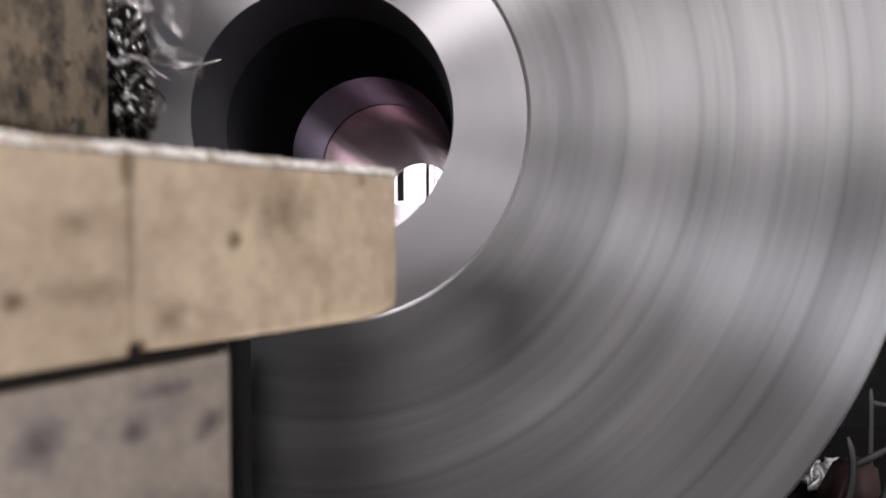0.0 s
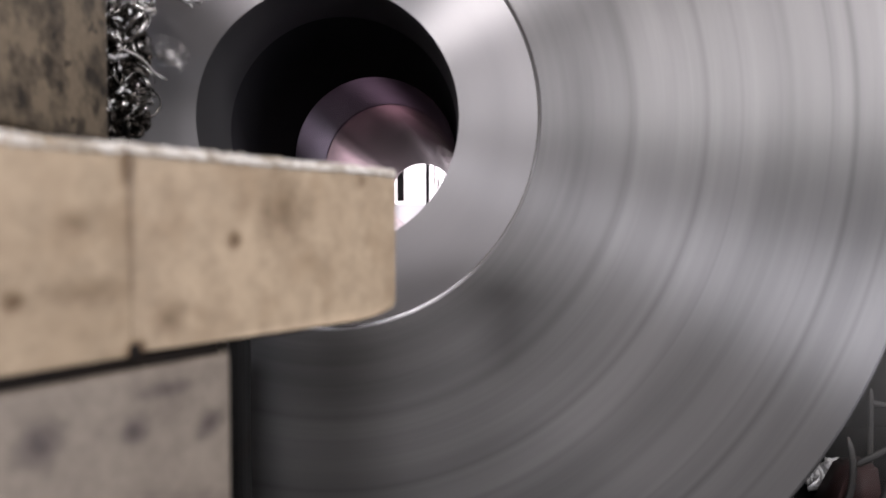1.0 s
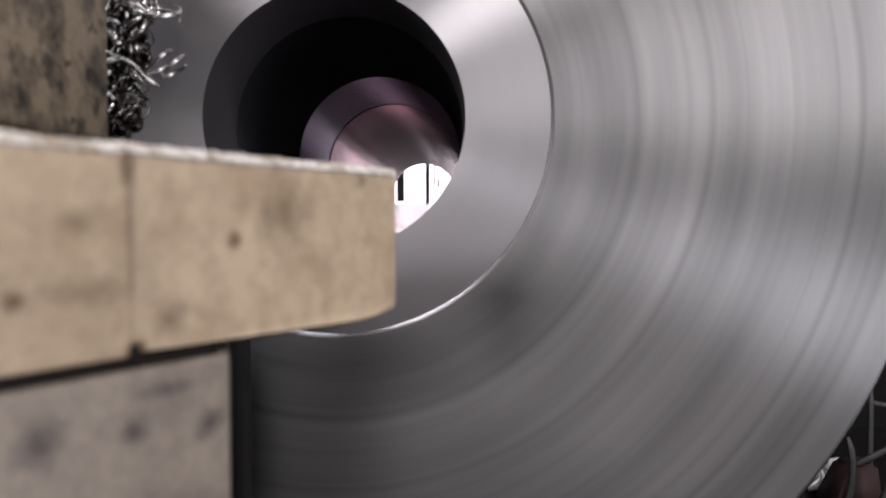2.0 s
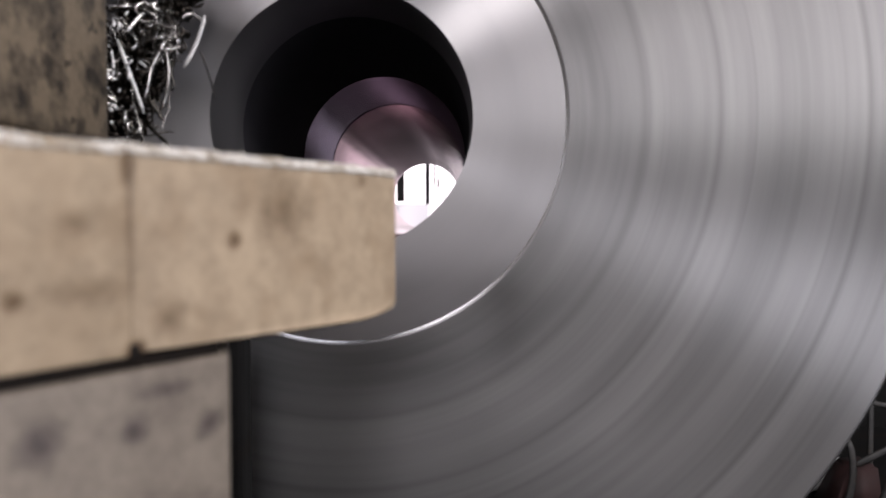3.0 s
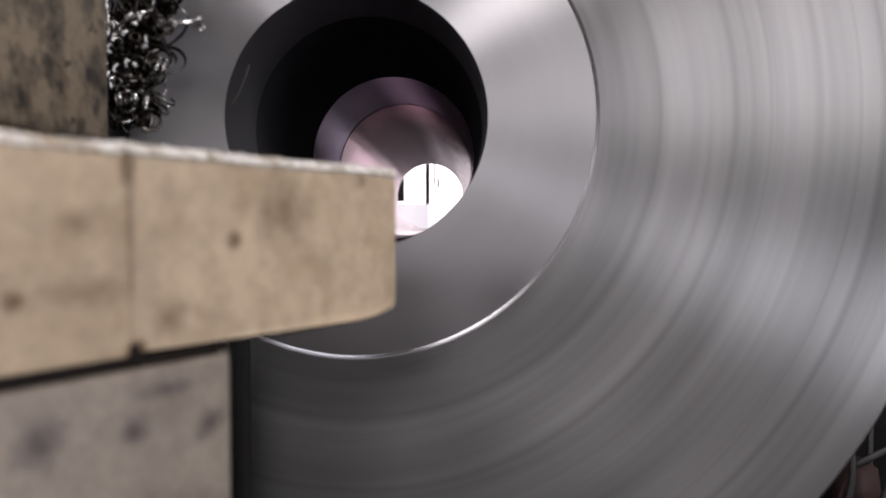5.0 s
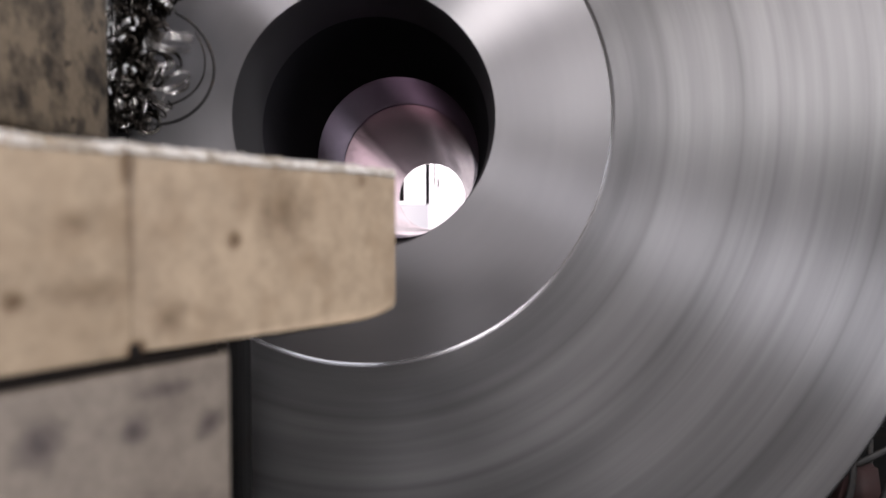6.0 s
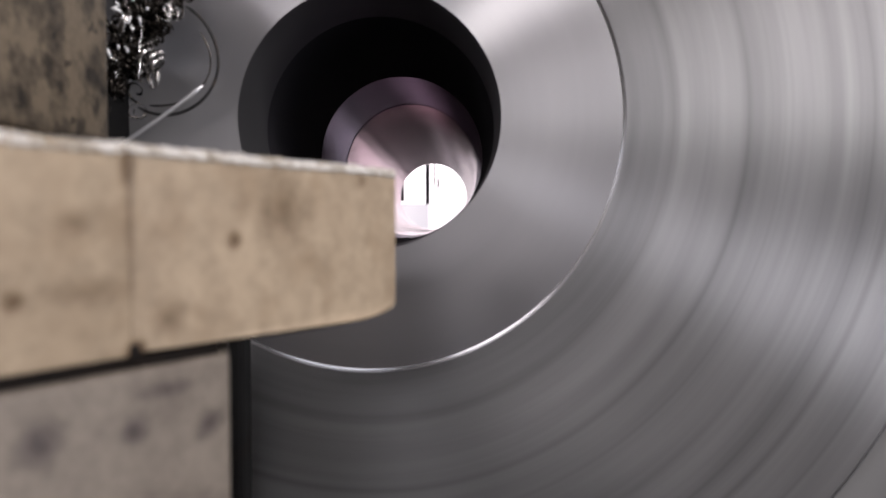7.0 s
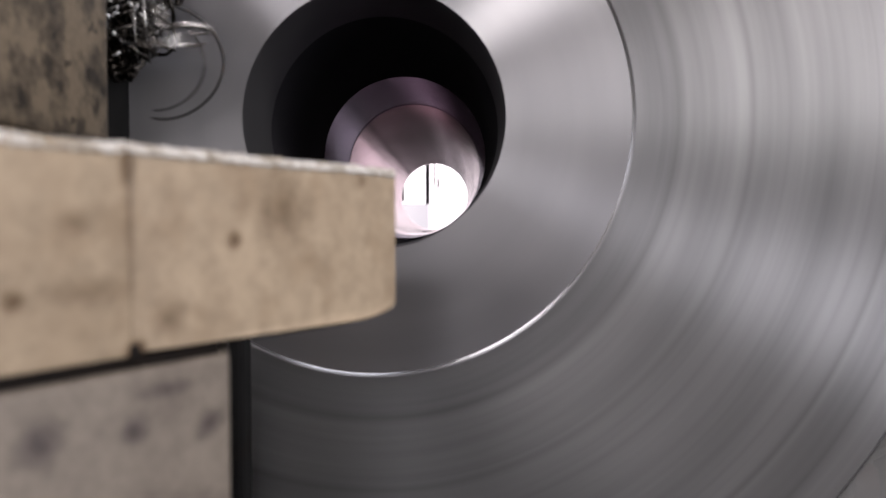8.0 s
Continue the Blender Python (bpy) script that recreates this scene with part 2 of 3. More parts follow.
def revolve(profile, steps=256, start=0.0, turn=360.0, closed=False):
    """Turns a profile of (radius, y) about the y axis; its corners stay crisp."""
    bm = bmesh.new()
    full = turn >= 360
    n = steps if full else steps + 1
    rings = []
    for i in range(n):
        a = radians(start + turn * i / steps)
        rings.append([bm.verts.new((r * math.cos(a), y, r * math.sin(a))) for r, y in profile])
    for i in range(n if full else n - 1):
        a, b = rings[i], rings[(i + 1) % n]
        for j in range(len(profile) - (0 if closed else 1)):
            k = (j + 1) % len(profile)
            bm.faces.new((a[j], b[j], b[k], a[k]))
    if closed and not full:
        bm.faces.new(rings[0])
        bm.faces.new(rings[-1])
    for j in range(1, len(profile) - 1):
        (r0, y0), (r1, y1), (r2, y2) = profile[j - 1:j + 2]
        bend = math.remainder(math.atan2(y2 - y1, r2 - r1) - math.atan2(y1 - y0, r1 - r0), 2 * math.pi)
        if abs(bend) > 0.01:
            for i in range(n if full else n - 1):
                bm.edges.get((rings[i][j], rings[(i + 1) % n][j])).smooth = False
    return bm


def tube(bm, points, radius, sides=6, flat=1.0):
    """A strand along points; flat below 1 makes it a ribbon."""
    pts = [Vector(p) for p in points]
    prev, side = None, Vector((0, 0, 1))
    for i, p in enumerate(pts):
        d = (pts[min(i + 1, len(pts) - 1)] - pts[max(i - 1, 0)]).normalized()
        side = (side - d * side.dot(d))
        side = side.normalized() if side.length > 1e-5 else d.orthogonal().normalized()
        up = d.cross(side)
        w = radius * (0.45 if i in (0, len(pts) - 1) else 1.0)
        ring = [bm.verts.new(p + side * w * math.cos(2 * math.pi * k / sides) + up * w * flat * math.sin(2 * math.pi * k / sides)) for k in range(sides)]
        if prev:
            for k in range(sides):
                bm.faces.new((prev[k], prev[(k + 1) % sides], ring[(k + 1) % sides], ring[k]))
        else:
            bm.faces.new(ring)
        prev = ring
    bm.faces.new(prev)
    return bm


# ---- the hall ----
def hall():
    tagged(slab("floor", (-5.2, -7.2, -0.15), (2.7, 12.2, 0.0), MAT_FLOOR), "dark oily concrete workshop floor", "floor", kind="structure")
    cb = bmesh.new()
    # three roof lights, the west one added as fill: x range, y range
    roof_lights = ((-2.3, -1.3, -2.9, -1.5), (-0.6, 0.4, -1.75, -1.05), (1.6, 2.1, -3.1, -1.7))
    edge = -5.2
    for x0, x1, y0, y1 in roof_lights:
        for b in ((edge, -7.2, x0, 12.2), (x0, -7.2, x1, y0), (x0, y1, x1, 12.2)):
            box(cb, b[0], b[1], 4, b[2], b[3], 4.15)
        edge = x1
    box(cb, edge, -7.2, 4, 2.7, 12.2, 4.15)
    tagged(new("ceiling", mesh_of("ceiling", cb, MAT_WALL, False)), "sooty grey workshop ceiling", "ceiling", kind="structure")

    def wall(name, boxes):
        bm = bmesh.new()
        for b in boxes:
            box(bm, *b)
        return tagged(new(name, mesh_of(name, bm, MAT_WALL, False)), "grey painted masonry workshop wall", "wall", kind="structure")

    wall("wall_west", [(-5.2, -7, 0, -5.0, -3.8, 4), (-5.2, -0.6, 0, -5.0, 12, 4), (-5.2, -3.8, 0, -5.0, -0.6, 2.35), (-5.2, -3.8, 3.35, -5.0, -0.6, 4)])
    wall("wall_south", [(-5.2, -7.2, 0, -4.4, -7, 4), (-4.4, -7.2, 0, -2.2, -7, 2.55), (-4.4, -7.2, 3.85, -2.2, -7, 4), (-2.2, -7.2, 0, -0.95, -7, 4), (-0.95, -7.2, 0, 0.35, -7, 2.95), (-0.95, -7.2, 3.85, 0.35, -7, 4), (0.35, -7.2, 0, 2.7, -7, 4)])
    wall("wall_east", [(2.5, -7, 0, 2.7, -2.7, 4), (2.5, -0.5, 0, 2.7, 4.3, 4), (2.5, 9.6, 0, 2.7, 12, 4), (2.5, 4.3, 0, 2.7, 9.6, 0.8), (2.5, 4.3, 2.7, 2.7, 9.6, 4), (2.5, -2.7, 0, 2.7, -0.5, 0.1), (2.5, -2.7, 0.8, 2.7, -0.5, 1.40), (2.5, -2.7, 2.70, 2.7, -0.5, 4)])
    wall("wall_north", [(-5.2, 12, 0, -1.02, 12.2, 4), (2.45, 12, 0, 2.7, 12.2, 4), (-1.02, 12, 0, 2.45, 12.2, 0.6), (-1.02, 12, 2.8, 2.45, 12.2, 4)])
    # the far window, blown out by the day behind it
    win = thing("window_1", pose(0, 12.0, 0), "tall bright workshop window with dark steel bars", "window", kind="structure")
    # bars out of view, added to streak the bore's reflections
    for x in (0.55, 1.15, 1.75):
        slab("mullion", (x, -0.06, 0.6), (x + 0.14, 0.02, 2.8), MAT_FRAME, win)
    slab("mullion", (-0.945, -0.06, 1.50), (-0.825, 0.02, 2.8), MAT_FRAME, win)
    slab("mullion", (-0.478, -0.06, 1.46), (-0.410, 0.02, 2.8), MAT_FRAME, win)
    slab("mullion", (-0.345, -0.05, 1.75), (-0.318, 0.0, 2.8), MAT_FRAME_RED, win)
    slab("mullion", (-0.165, -0.05, 1.45), (-0.150, 0.0, 2.8), MAT_FRAME_PALE, win)
    slab("latch", (-0.290, -0.05, 1.70), (-0.255, 0.0, 1.88), MAT_FRAME_RED, win, 0.01, "reddish latch plate")
    slab("frosted_pane", (-1.02, 0.02, 0.6), (-0.44, 0.026, 1.46), MAT_FROST, win, 0, "frosted lower pane")
    slab("frosted_pane", (-0.44, 0.02, 0.6), (0.55, 0.026, 1.46), MAT_FROST_CLEAR, win, 0, "frosted lower pane")
    # unseen window, added so its bars cut the bore's fill into streaks
    side = thing("added_side_window", pose(2.55, 0, 0), "unseen side window added to light and streak the bore", "window", kind="structure")
    for y in (4.3, 5.3, 5.9, 6.8, 7.5, 8.6, 9.5):
        slab("mullion", (-0.03, y, 0.8), (0.05, y + 0.1, 2.7), MAT_FRAME, side)
    slab("transom", (-0.02, 4.3, 1.9), (0.04, 9.6, 1.96), MAT_FRAME, side)
    tagged(slab("backdrop", (-1.3, 13.0, 0.0), (3.6, 13.05, 3.0), MAT_DAY), "plain white overcast daylight outside", "backdrop", kind="structure")


hall()


# ---- the workpiece: bored steel cylinder, spinning and fed across the tool ----
AXIS_X, AXIS_Z = -0.0511, 1.1904
FEED = ((0.0, 0.0), (0.5, 0.0010), (1.0, 0.0020), (1.5, 0.0031), (3.0, 0.0074), (4.5, 0.0117), (6.0, 0.0160), (7.0, 0.0182), (8.0, 0.0200))     # seconds, metres across
CUT_R = 0.0787       # radius of the finished part of the face at the start
BORE_R, RIM_R, LENGTH = 0.05, 0.2326, 0.859
LIP_R = 0.0506


def make_workpiece():
    wp = thing("steel_workpiece", pose(AXIS_X, FACE_Y, AXIS_Z), "large bored steel cylinder with a half-faced turned end", "workpiece")
    part("finished_face", revolve([(LIP_R, 0), (0.2, 0), (0.2, 0.02)]), MAT_CUT, wp, "freshly cut smooth bright steel face")
    # the rough skin: its inner cone sinks into the finished plane as the cut moves outwards
    r1 = 0.117
    h = SLOPE * (r1 - CUT_R)
    rough = part("rough_face", revolve([(0.055, SLOPE * (CUT_R - 0.055)), (CUT_R, 0), (r1, -h), (0.19, -h - 0.0006), (RIM_R - 0.003, -h - 0.0008), (RIM_R, -h + 0.002), (RIM_R, 0.12), (0.21, 0.12)]), MAT_ROUGH, wp, "grey rough-turned steel face with tool rings")
    part("outer_body", revolve([(0.225, 0.1), (0.225, LENGTH - 0.004), (0.221, LENGTH), (BORE_R + 0.001, LENGTH)]), MAT_IRON, wp, "dull grey outer skin")
    part("bore_lip", revolve([(LIP_R, 0), (BORE_R, 0.0424)]), MAT_LIP, wp, "dark grey bored lip")
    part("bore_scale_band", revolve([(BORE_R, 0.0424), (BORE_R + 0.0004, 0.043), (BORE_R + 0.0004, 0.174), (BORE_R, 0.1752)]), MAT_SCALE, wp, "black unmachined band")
    part("bore_grey_band", revolve([(BORE_R, 0.1752), (BORE_R, 0.277), (BORE_R + 0.0006, 0.278), (BORE_R + 0.0006, 0.281), (BORE_R, 0.282)]), MAT_BAND, wp, "grey bored band")
    part("bore_inner", revolve([(BORE_R, 0.282), (BORE_R, 0.84), (BORE_R + 0.001, LENGTH)]), MAT_BORE, wp, "browned glossy bore")
    part("rim_flange", revolve([(0.2, 0.006), (0.292, 0.006), (0.295, 0.009), (0.295, 0.06), (0.2, 0.06)], 90, 90, 180, True), MAT_FLANGE, wp, "raised sector on the rim")
    return wp, rough


workpiece, rough_face = make_workpiece()


# ---- tool holder ----
def bar_block(name, parent, material, start, along, x0, x1, z0, z1, thick, bevel, label="", proud=0.0):
    """A squared bar whose visible side runs from start in the direction along (degrees from x)."""
    bm = box(bmesh.new(), x0, proud, z0, x1, thick, z1, bevel, segments=3)
    bmesh.ops.transform(bm, matrix=pose(*start, 0, 0, along), verts=bm.verts)
    return part(name, bm, material, parent, label)


def tool_holder():
    th = thing("tool_post", pose(0, 0, 0), "oil-stained tan steel tool post with stacked bars", "tool post")
    # side of the bars: a vertical plane through these points
    a, b = Vector((-0.0599, 0.0967, 0)), Vector((-0.0133, 0.1676, 0))
    ang = math.degrees(math.atan2(b.y - a.y, b.x - a.x))
    L = (b - a).length
    bar_block("clamp_bar", th, MAT_TAN, (a.x, a.y, 0), ang, -0.12, 0.0181, 1.1294, 1.1617, 0.040, 0.0004, proud=-0.0002)
    # the shank: its lower end corner is ground away in a long curve
    outline = [(0.0180, 1.1616), (0.0180, 1.1297)]
    for k in range(13):
        w = k / 12
        outline.append((L - 0.016 + 0.016 * math.sin(w * math.pi / 2), 1.1292 + 0.0026 * (1 - math.cos(w * math.pi / 2))))
    outline.append((L, 1.1616))
    bm = bmesh.new()
    near, far = ([bm.verts.new((x, y, z)) for x, z in outline] for y in (0.0, 0.040))
    bm.faces.new(near)
    bm.faces.new(far)
    for k in range(len(outline)):
        q = (k + 1) % len(outline)
        bm.faces.new((near[k], near[q], far[q], far[k]))
    bmesh.ops.bevel(bm, geom=[e for e in bm.edges if e.verts[0] in near and e.verts[1] in near], offset=0.0009, segments=3, affect="EDGES", profile=0.6)
    bmesh.ops.transform(bm, matrix=pose(a.x, a.y, 0, 0, 0, ang), verts=bm.verts)
    part("tool_shank", bm, MAT_TAN, th)
    # the shade under the shank, painted as a thin dark strip
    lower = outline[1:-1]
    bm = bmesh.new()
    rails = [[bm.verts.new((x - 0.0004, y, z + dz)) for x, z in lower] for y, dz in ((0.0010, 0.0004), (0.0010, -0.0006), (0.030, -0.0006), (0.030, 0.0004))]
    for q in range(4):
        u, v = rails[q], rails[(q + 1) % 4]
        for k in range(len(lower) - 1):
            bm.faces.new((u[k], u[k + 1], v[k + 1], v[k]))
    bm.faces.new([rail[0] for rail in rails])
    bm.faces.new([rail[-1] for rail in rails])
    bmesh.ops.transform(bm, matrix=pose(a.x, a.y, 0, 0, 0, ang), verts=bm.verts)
    part("shade_line", bm, MAT_JOINT_DARK, th, "dark strip painted as the shade under the shank")
    bm = bmesh.new()
    n, rows = 420, []
    for i in range(n + 1):
        x = -0.12 + (L + 0.1195) * i / n
        k = 0.0002 * noise.noise((x * 190, 3.1, 0)) + 0.0003 * noise.noise((x * 900, 1.7, 0)) + 0.00025 * noise.noise((x * 2600, 4.4, 0))
        p = 0.0004 * noise.noise((x * 300, 9.1, 0)) + 0.0004 * noise.noise((x * 1900, 2.2, 0))
        rows.append([bm.verts.new(v) for v in ((x, -0.0004 + p, 1.1604 + k), (x, -0.0002 + p, 1.1616 + k), (x, 0.0008, 1.1623 + k), (x, 0.016, 1.1622 + k), (x, 0.016, 1.1604))])
    for u, v in zip(rows, rows[1:]):
        for j in range(5):
            bm.faces.new((u[j], v[j], v[(j + 1) % 5], u[(j + 1) % 5]))
    bm.faces.new(rows[0])
    bm.faces.new(rows[-1])
    bmesh.ops.transform(bm, matrix=pose(a.x, a.y, 0, 0, 0, ang), verts=bm.verts)
    part("worn_top_edge", bm, MAT_WORN, th, "bright worn and chipped top edge")
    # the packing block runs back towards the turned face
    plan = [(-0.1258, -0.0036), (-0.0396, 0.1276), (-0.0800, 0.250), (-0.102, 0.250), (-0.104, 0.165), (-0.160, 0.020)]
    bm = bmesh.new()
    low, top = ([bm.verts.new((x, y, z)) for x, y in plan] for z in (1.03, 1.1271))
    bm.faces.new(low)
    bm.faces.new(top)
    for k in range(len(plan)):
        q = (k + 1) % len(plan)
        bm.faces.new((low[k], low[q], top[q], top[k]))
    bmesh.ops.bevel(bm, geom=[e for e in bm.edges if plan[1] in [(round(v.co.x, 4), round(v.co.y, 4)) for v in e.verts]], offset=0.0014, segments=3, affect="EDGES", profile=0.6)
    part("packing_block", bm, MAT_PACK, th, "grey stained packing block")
    # dark strip added to fill the joint with the gap's shade
    bar_block("gap_filler", th, MAT_JOINT_DARK, (a.x, a.y, 0), ang, -0.119, 0.0362, 1.1266, 1.1299, 0.039, 0.0002, "black filler for the dark gap in the joint", proud=0.0016)
    # dark block painted in where the seam has a shaded notch
    bar_block("notch_dark", th, MAT_JOINT_DARK, (a.x, a.y, 0), ang, 0.0178, 0.0196, 1.1286, 1.1312, 0.002, 0.0006, "small black block added as the notch's dark hole", proud=-0.0006)
    # black plate added for the packing block's dark reflection in the face
    slab("reflection_plate", (-0.100, 0.252, 1.03), (-0.0735, 0.264, 1.127), MAT_BLACK, th, 0.002, "black plate added as the block's dark reflection")
    slab("post_base", (-0.22, -0.12, 0.95), (-0.06, 0.12, 1.03), MAT_IRON, th, 0.004, "cast iron base")
    return th


def cutting_tool():
    ct = thing("cutting_tool", pose(0, 0, 0), "dark oily steel cutting tool against the turned face", "cutting tool")
    part("tool_body", box(bmesh.new(), -0.30, 0.165, 1.1725, -0.1055, 0.225, 1.262, 0.003), MAT_DARK, ct, smooth=True)
    part("tool_stem", box(bmesh.new(), -0.24, 0.1705, 1.03, -0.1060, 0.224, 1.174, 0.002), MAT_DARK, ct)
    part("tool_nose", box(bmesh.new(), -0.136, 0.2255, 1.150, -0.1237, 0.2795, 1.214, 0.0012), MAT_BLACK, ct, "dark carbide-tipped nose")
    bead = bmesh.new()
    bmesh.ops.create_uvsphere(bead, u_segments=12, v_segments=8, radius=0.0016, matrix=pose(-0.1236, 0.2555, 1.1805))
    part("bead", bead, MAT_FOIL, ct, "bright bead of steel")
    return ct


tool_holder()
cutting_tool()
bed = thing("lathe_bed", pose(0, 0, 0), "oily black lathe bed on the floor", "lathe bed")
slab("bed_top", (-0.5, -0.6, 0.80), (0.6, 1.6, 0.90), MAT_BLACK, bed, 0.006)
slab("bed_pedestal", (-0.4, -0.5, 0.0), (0.5, 1.5, 0.80), MAT_BLACK, bed, 0.006)
slab("slide", (-0.26, -0.2, 0.90), (0.0, 0.2, 0.95), MAT_IRON, bed, 0.004)


# ---- swarf ----
rng = random.Random(7)


def curl_points(r, pitch, turns, wob=0.25, n=16):
    ph = [rng.uniform(0, 6.28) for _ in range(4)]
    pts = []
    for i in range(int(turns * n) + 1):
        a = 2 * math.pi * i / n
        rr = r * (1 + wob * math.sin(0.31 * a + ph[0]))
        pts.append((rr * math.cos(a) + r * wob * 2 * math.sin(0.17 * a + ph[1]), rr * math.sin(a) + r * wob * 2 * math.sin(0.23 * a + ph[2]), pitch * a / 6.283))
    return pts


def swarf_core(t, size, lean, taper, count):
    """The matted middle of a nest, its inner shade painted near-black: short thick curls, joined."""
    bm = bmesh.new()
    for i in range(count):
        pts = curl_points(rng.uniform(0.0009, 0.0026), rng.uniform(0.0006, 0.002), rng.uniform(0.7, 2.0), 0.25, 9)
        h = rng.uniform(-1, 1)
        w = size[0] * (1 - taper * (1 - h) / 2)
        off = Vector((-size[0] + w * (1 + rng.uniform(-1, 0.75)) + lean * h * size[2], rng.uniform(0.0, 0.011), h * size[2]))
        m = Matrix.Translation(off) @ Euler([rng.uniform(0, 6.28) for _ in range(3)]).to_matrix().to_4x4()
        tube(bm, [m @ Vector(p) for p in pts], rng.uniform(0.0005, 0.0011), 5, 0.35)
    tagged(part("core", bm, MAT_SWARF_BLACK, t, "matted chips painted with the nest's inner shade"), kind="stuff")


def swarf_tangle(label, count, size, curly, shine=0.4, loop=(0.002, 0.006), lean=0.0, taper=0.3, core=150, strand=(0.00035, 0.0010), glints=18):
    """A nest of curls and straight strips; size is its half extent, lean tilts it towards +x as it rises."""
    t = thing("swarf_tangle", pose(0, 0, 0), label, "metal swarf", group="swarf at the tool")
    if core:
        swarf_core(t, size, lean, taper, core)
    for i in range(count):
        if rng.random() < curly:
            pts = curl_points(rng.uniform(*loop), rng.uniform(0.0010, 0.003), rng.uniform(0.8, 3.0))
            c = sum((Vector(p) for p in pts), Vector()) / len(pts)
            pts = [Vector(p) - c for p in pts]
        else:
            L = rng.uniform(0.008, 0.026)
            k = rng.uniform(-18, 18)
            pts = [Vector((L * (s / 10 - 0.5), k * (L * (s / 10 - 0.5)) ** 2, 0.0005 * math.sin(s))) for s in range(11)]
        bright = rng.random() < shine
        # dark curls sit back and left, as the nest's shaded inside
        off = [rng.uniform(-1, 1) * k for k in size]
        off[0] += lean * off[2] - (0 if bright else 0.35 * size[0])
        off[1] += 0 if bright else 0.003
        m = Matrix.Translation(off) @ Euler([rng.uniform(0, 6.28) for _ in range(3)]).to_matrix().to_4x4()
        pts = [m @ p for p in pts]
        pts = [Vector((p.x, max(-0.03, min(0.018, p.y)), p.z)) for p in pts]
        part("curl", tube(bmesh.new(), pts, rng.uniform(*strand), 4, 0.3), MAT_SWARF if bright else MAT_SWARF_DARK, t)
    # single flakes, their glint painted in as whitish colour
    for i in range(glints):
        h = rng.uniform(-0.95, 1)
        w = size[0] * (1 - taper * (1 - h) / 2)
        c = Vector((-size[0] + w * (1 + rng.uniform(-0.9, 0.8)) + lean * h * size[2], -0.007, h * size[2]))
        d = Vector((rng.gauss(0, 0.7), 0.2, rng.gauss(0, 1))).normalized() * rng.uniform(0.0006, 0.0017)
        k = Vector((rng.gauss(0, 0.0006), 0, rng.gauss(0, 0.0006)))
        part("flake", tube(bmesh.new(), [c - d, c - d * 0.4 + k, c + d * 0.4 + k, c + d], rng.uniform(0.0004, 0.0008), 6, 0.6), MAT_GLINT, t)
    return t


def loop_strand(label, r, turns, thick):
    t = thing("swarf_strand", pose(0, 0, 0), label, "metal swarf", group="swarf at the tool")
    pts = [Vector(p) for p in curl_points(r, 0.0035, turns, 0.2)]
    c = sum(pts, Vector()) / len(pts)
    part("strip", tube(bmesh.new(), [p - c for p in pts], thick, 6, 0.4), MAT_SWARF, t)
    return t


# label, number, half extent, share of curls, share of bright ones, loops, lean; then where and when each is seen
TANGLES = [
    (("narrow curly tangle of bright steel swarf at the tool", 56, (0.0075, 0.004, 0.025), 0.9, 0.5, (0.002, 0.006), 0.0, 0.2, 230), (-0.118, 1.209), 0.0, 2.2, 0.0012, 12),
    (("spiky dark tangle of straight and curled steel swarf", 90, (0.015, 0.004, 0.026), 0.3, 0.32, (0.0015, 0.004), 0.2, 0.5, 680), (-0.110, 1.208), 2.4, 3.85, 0.0003, 2),
    (("dense curly tangle of dark and bright steel swarf", 44, (0.0105, 0.004, 0.025), 0.85, 0.28, (0.002, 0.006), 0.15, 0.4, 430), (-0.113, 1.208), 4.1, 6.25, 0.0014, 12),
    (("loose large loops of bright steel swarf", 22, (0.009, 0.004, 0.020), 1.0, 0.3, (0.002, 0.010), 0.0, 0.5, 220), (-0.110, 1.214), 6.35, 6.7, 0.0012, 10),
    (("hanging tangle of glinting steel swarf strips", 34, (0.0115, 0.004, 0.023), 0.5, 0.4, (0.0015, 0.0045), 0.35, 0.85, 380), (-0.1135, 1.212), 6.75, 7.85, 0.0003, 2),
    (("small dark nest of steel swarf with wide loops", 26, (0.010, 0.004, 0.017), 0.9, 0.3, (0.002, 0.009), 0.3, 0.6, 240), (-0.113, 1.220), 7.9, 9.0, 0.0008, 6),
    (("thin column of small dark steel chips clinging to the tool", 22, (0.0035, 0.003, 0.020), 0.6, 0.5, (0.0008, 0.002), 0.1, 0.2, 110), (-0.1225, 1.206), 3.2, 6.0, 0.0003, 2),
]
tangles = [swarf_tangle(*row[0]) for row in TANGLES]
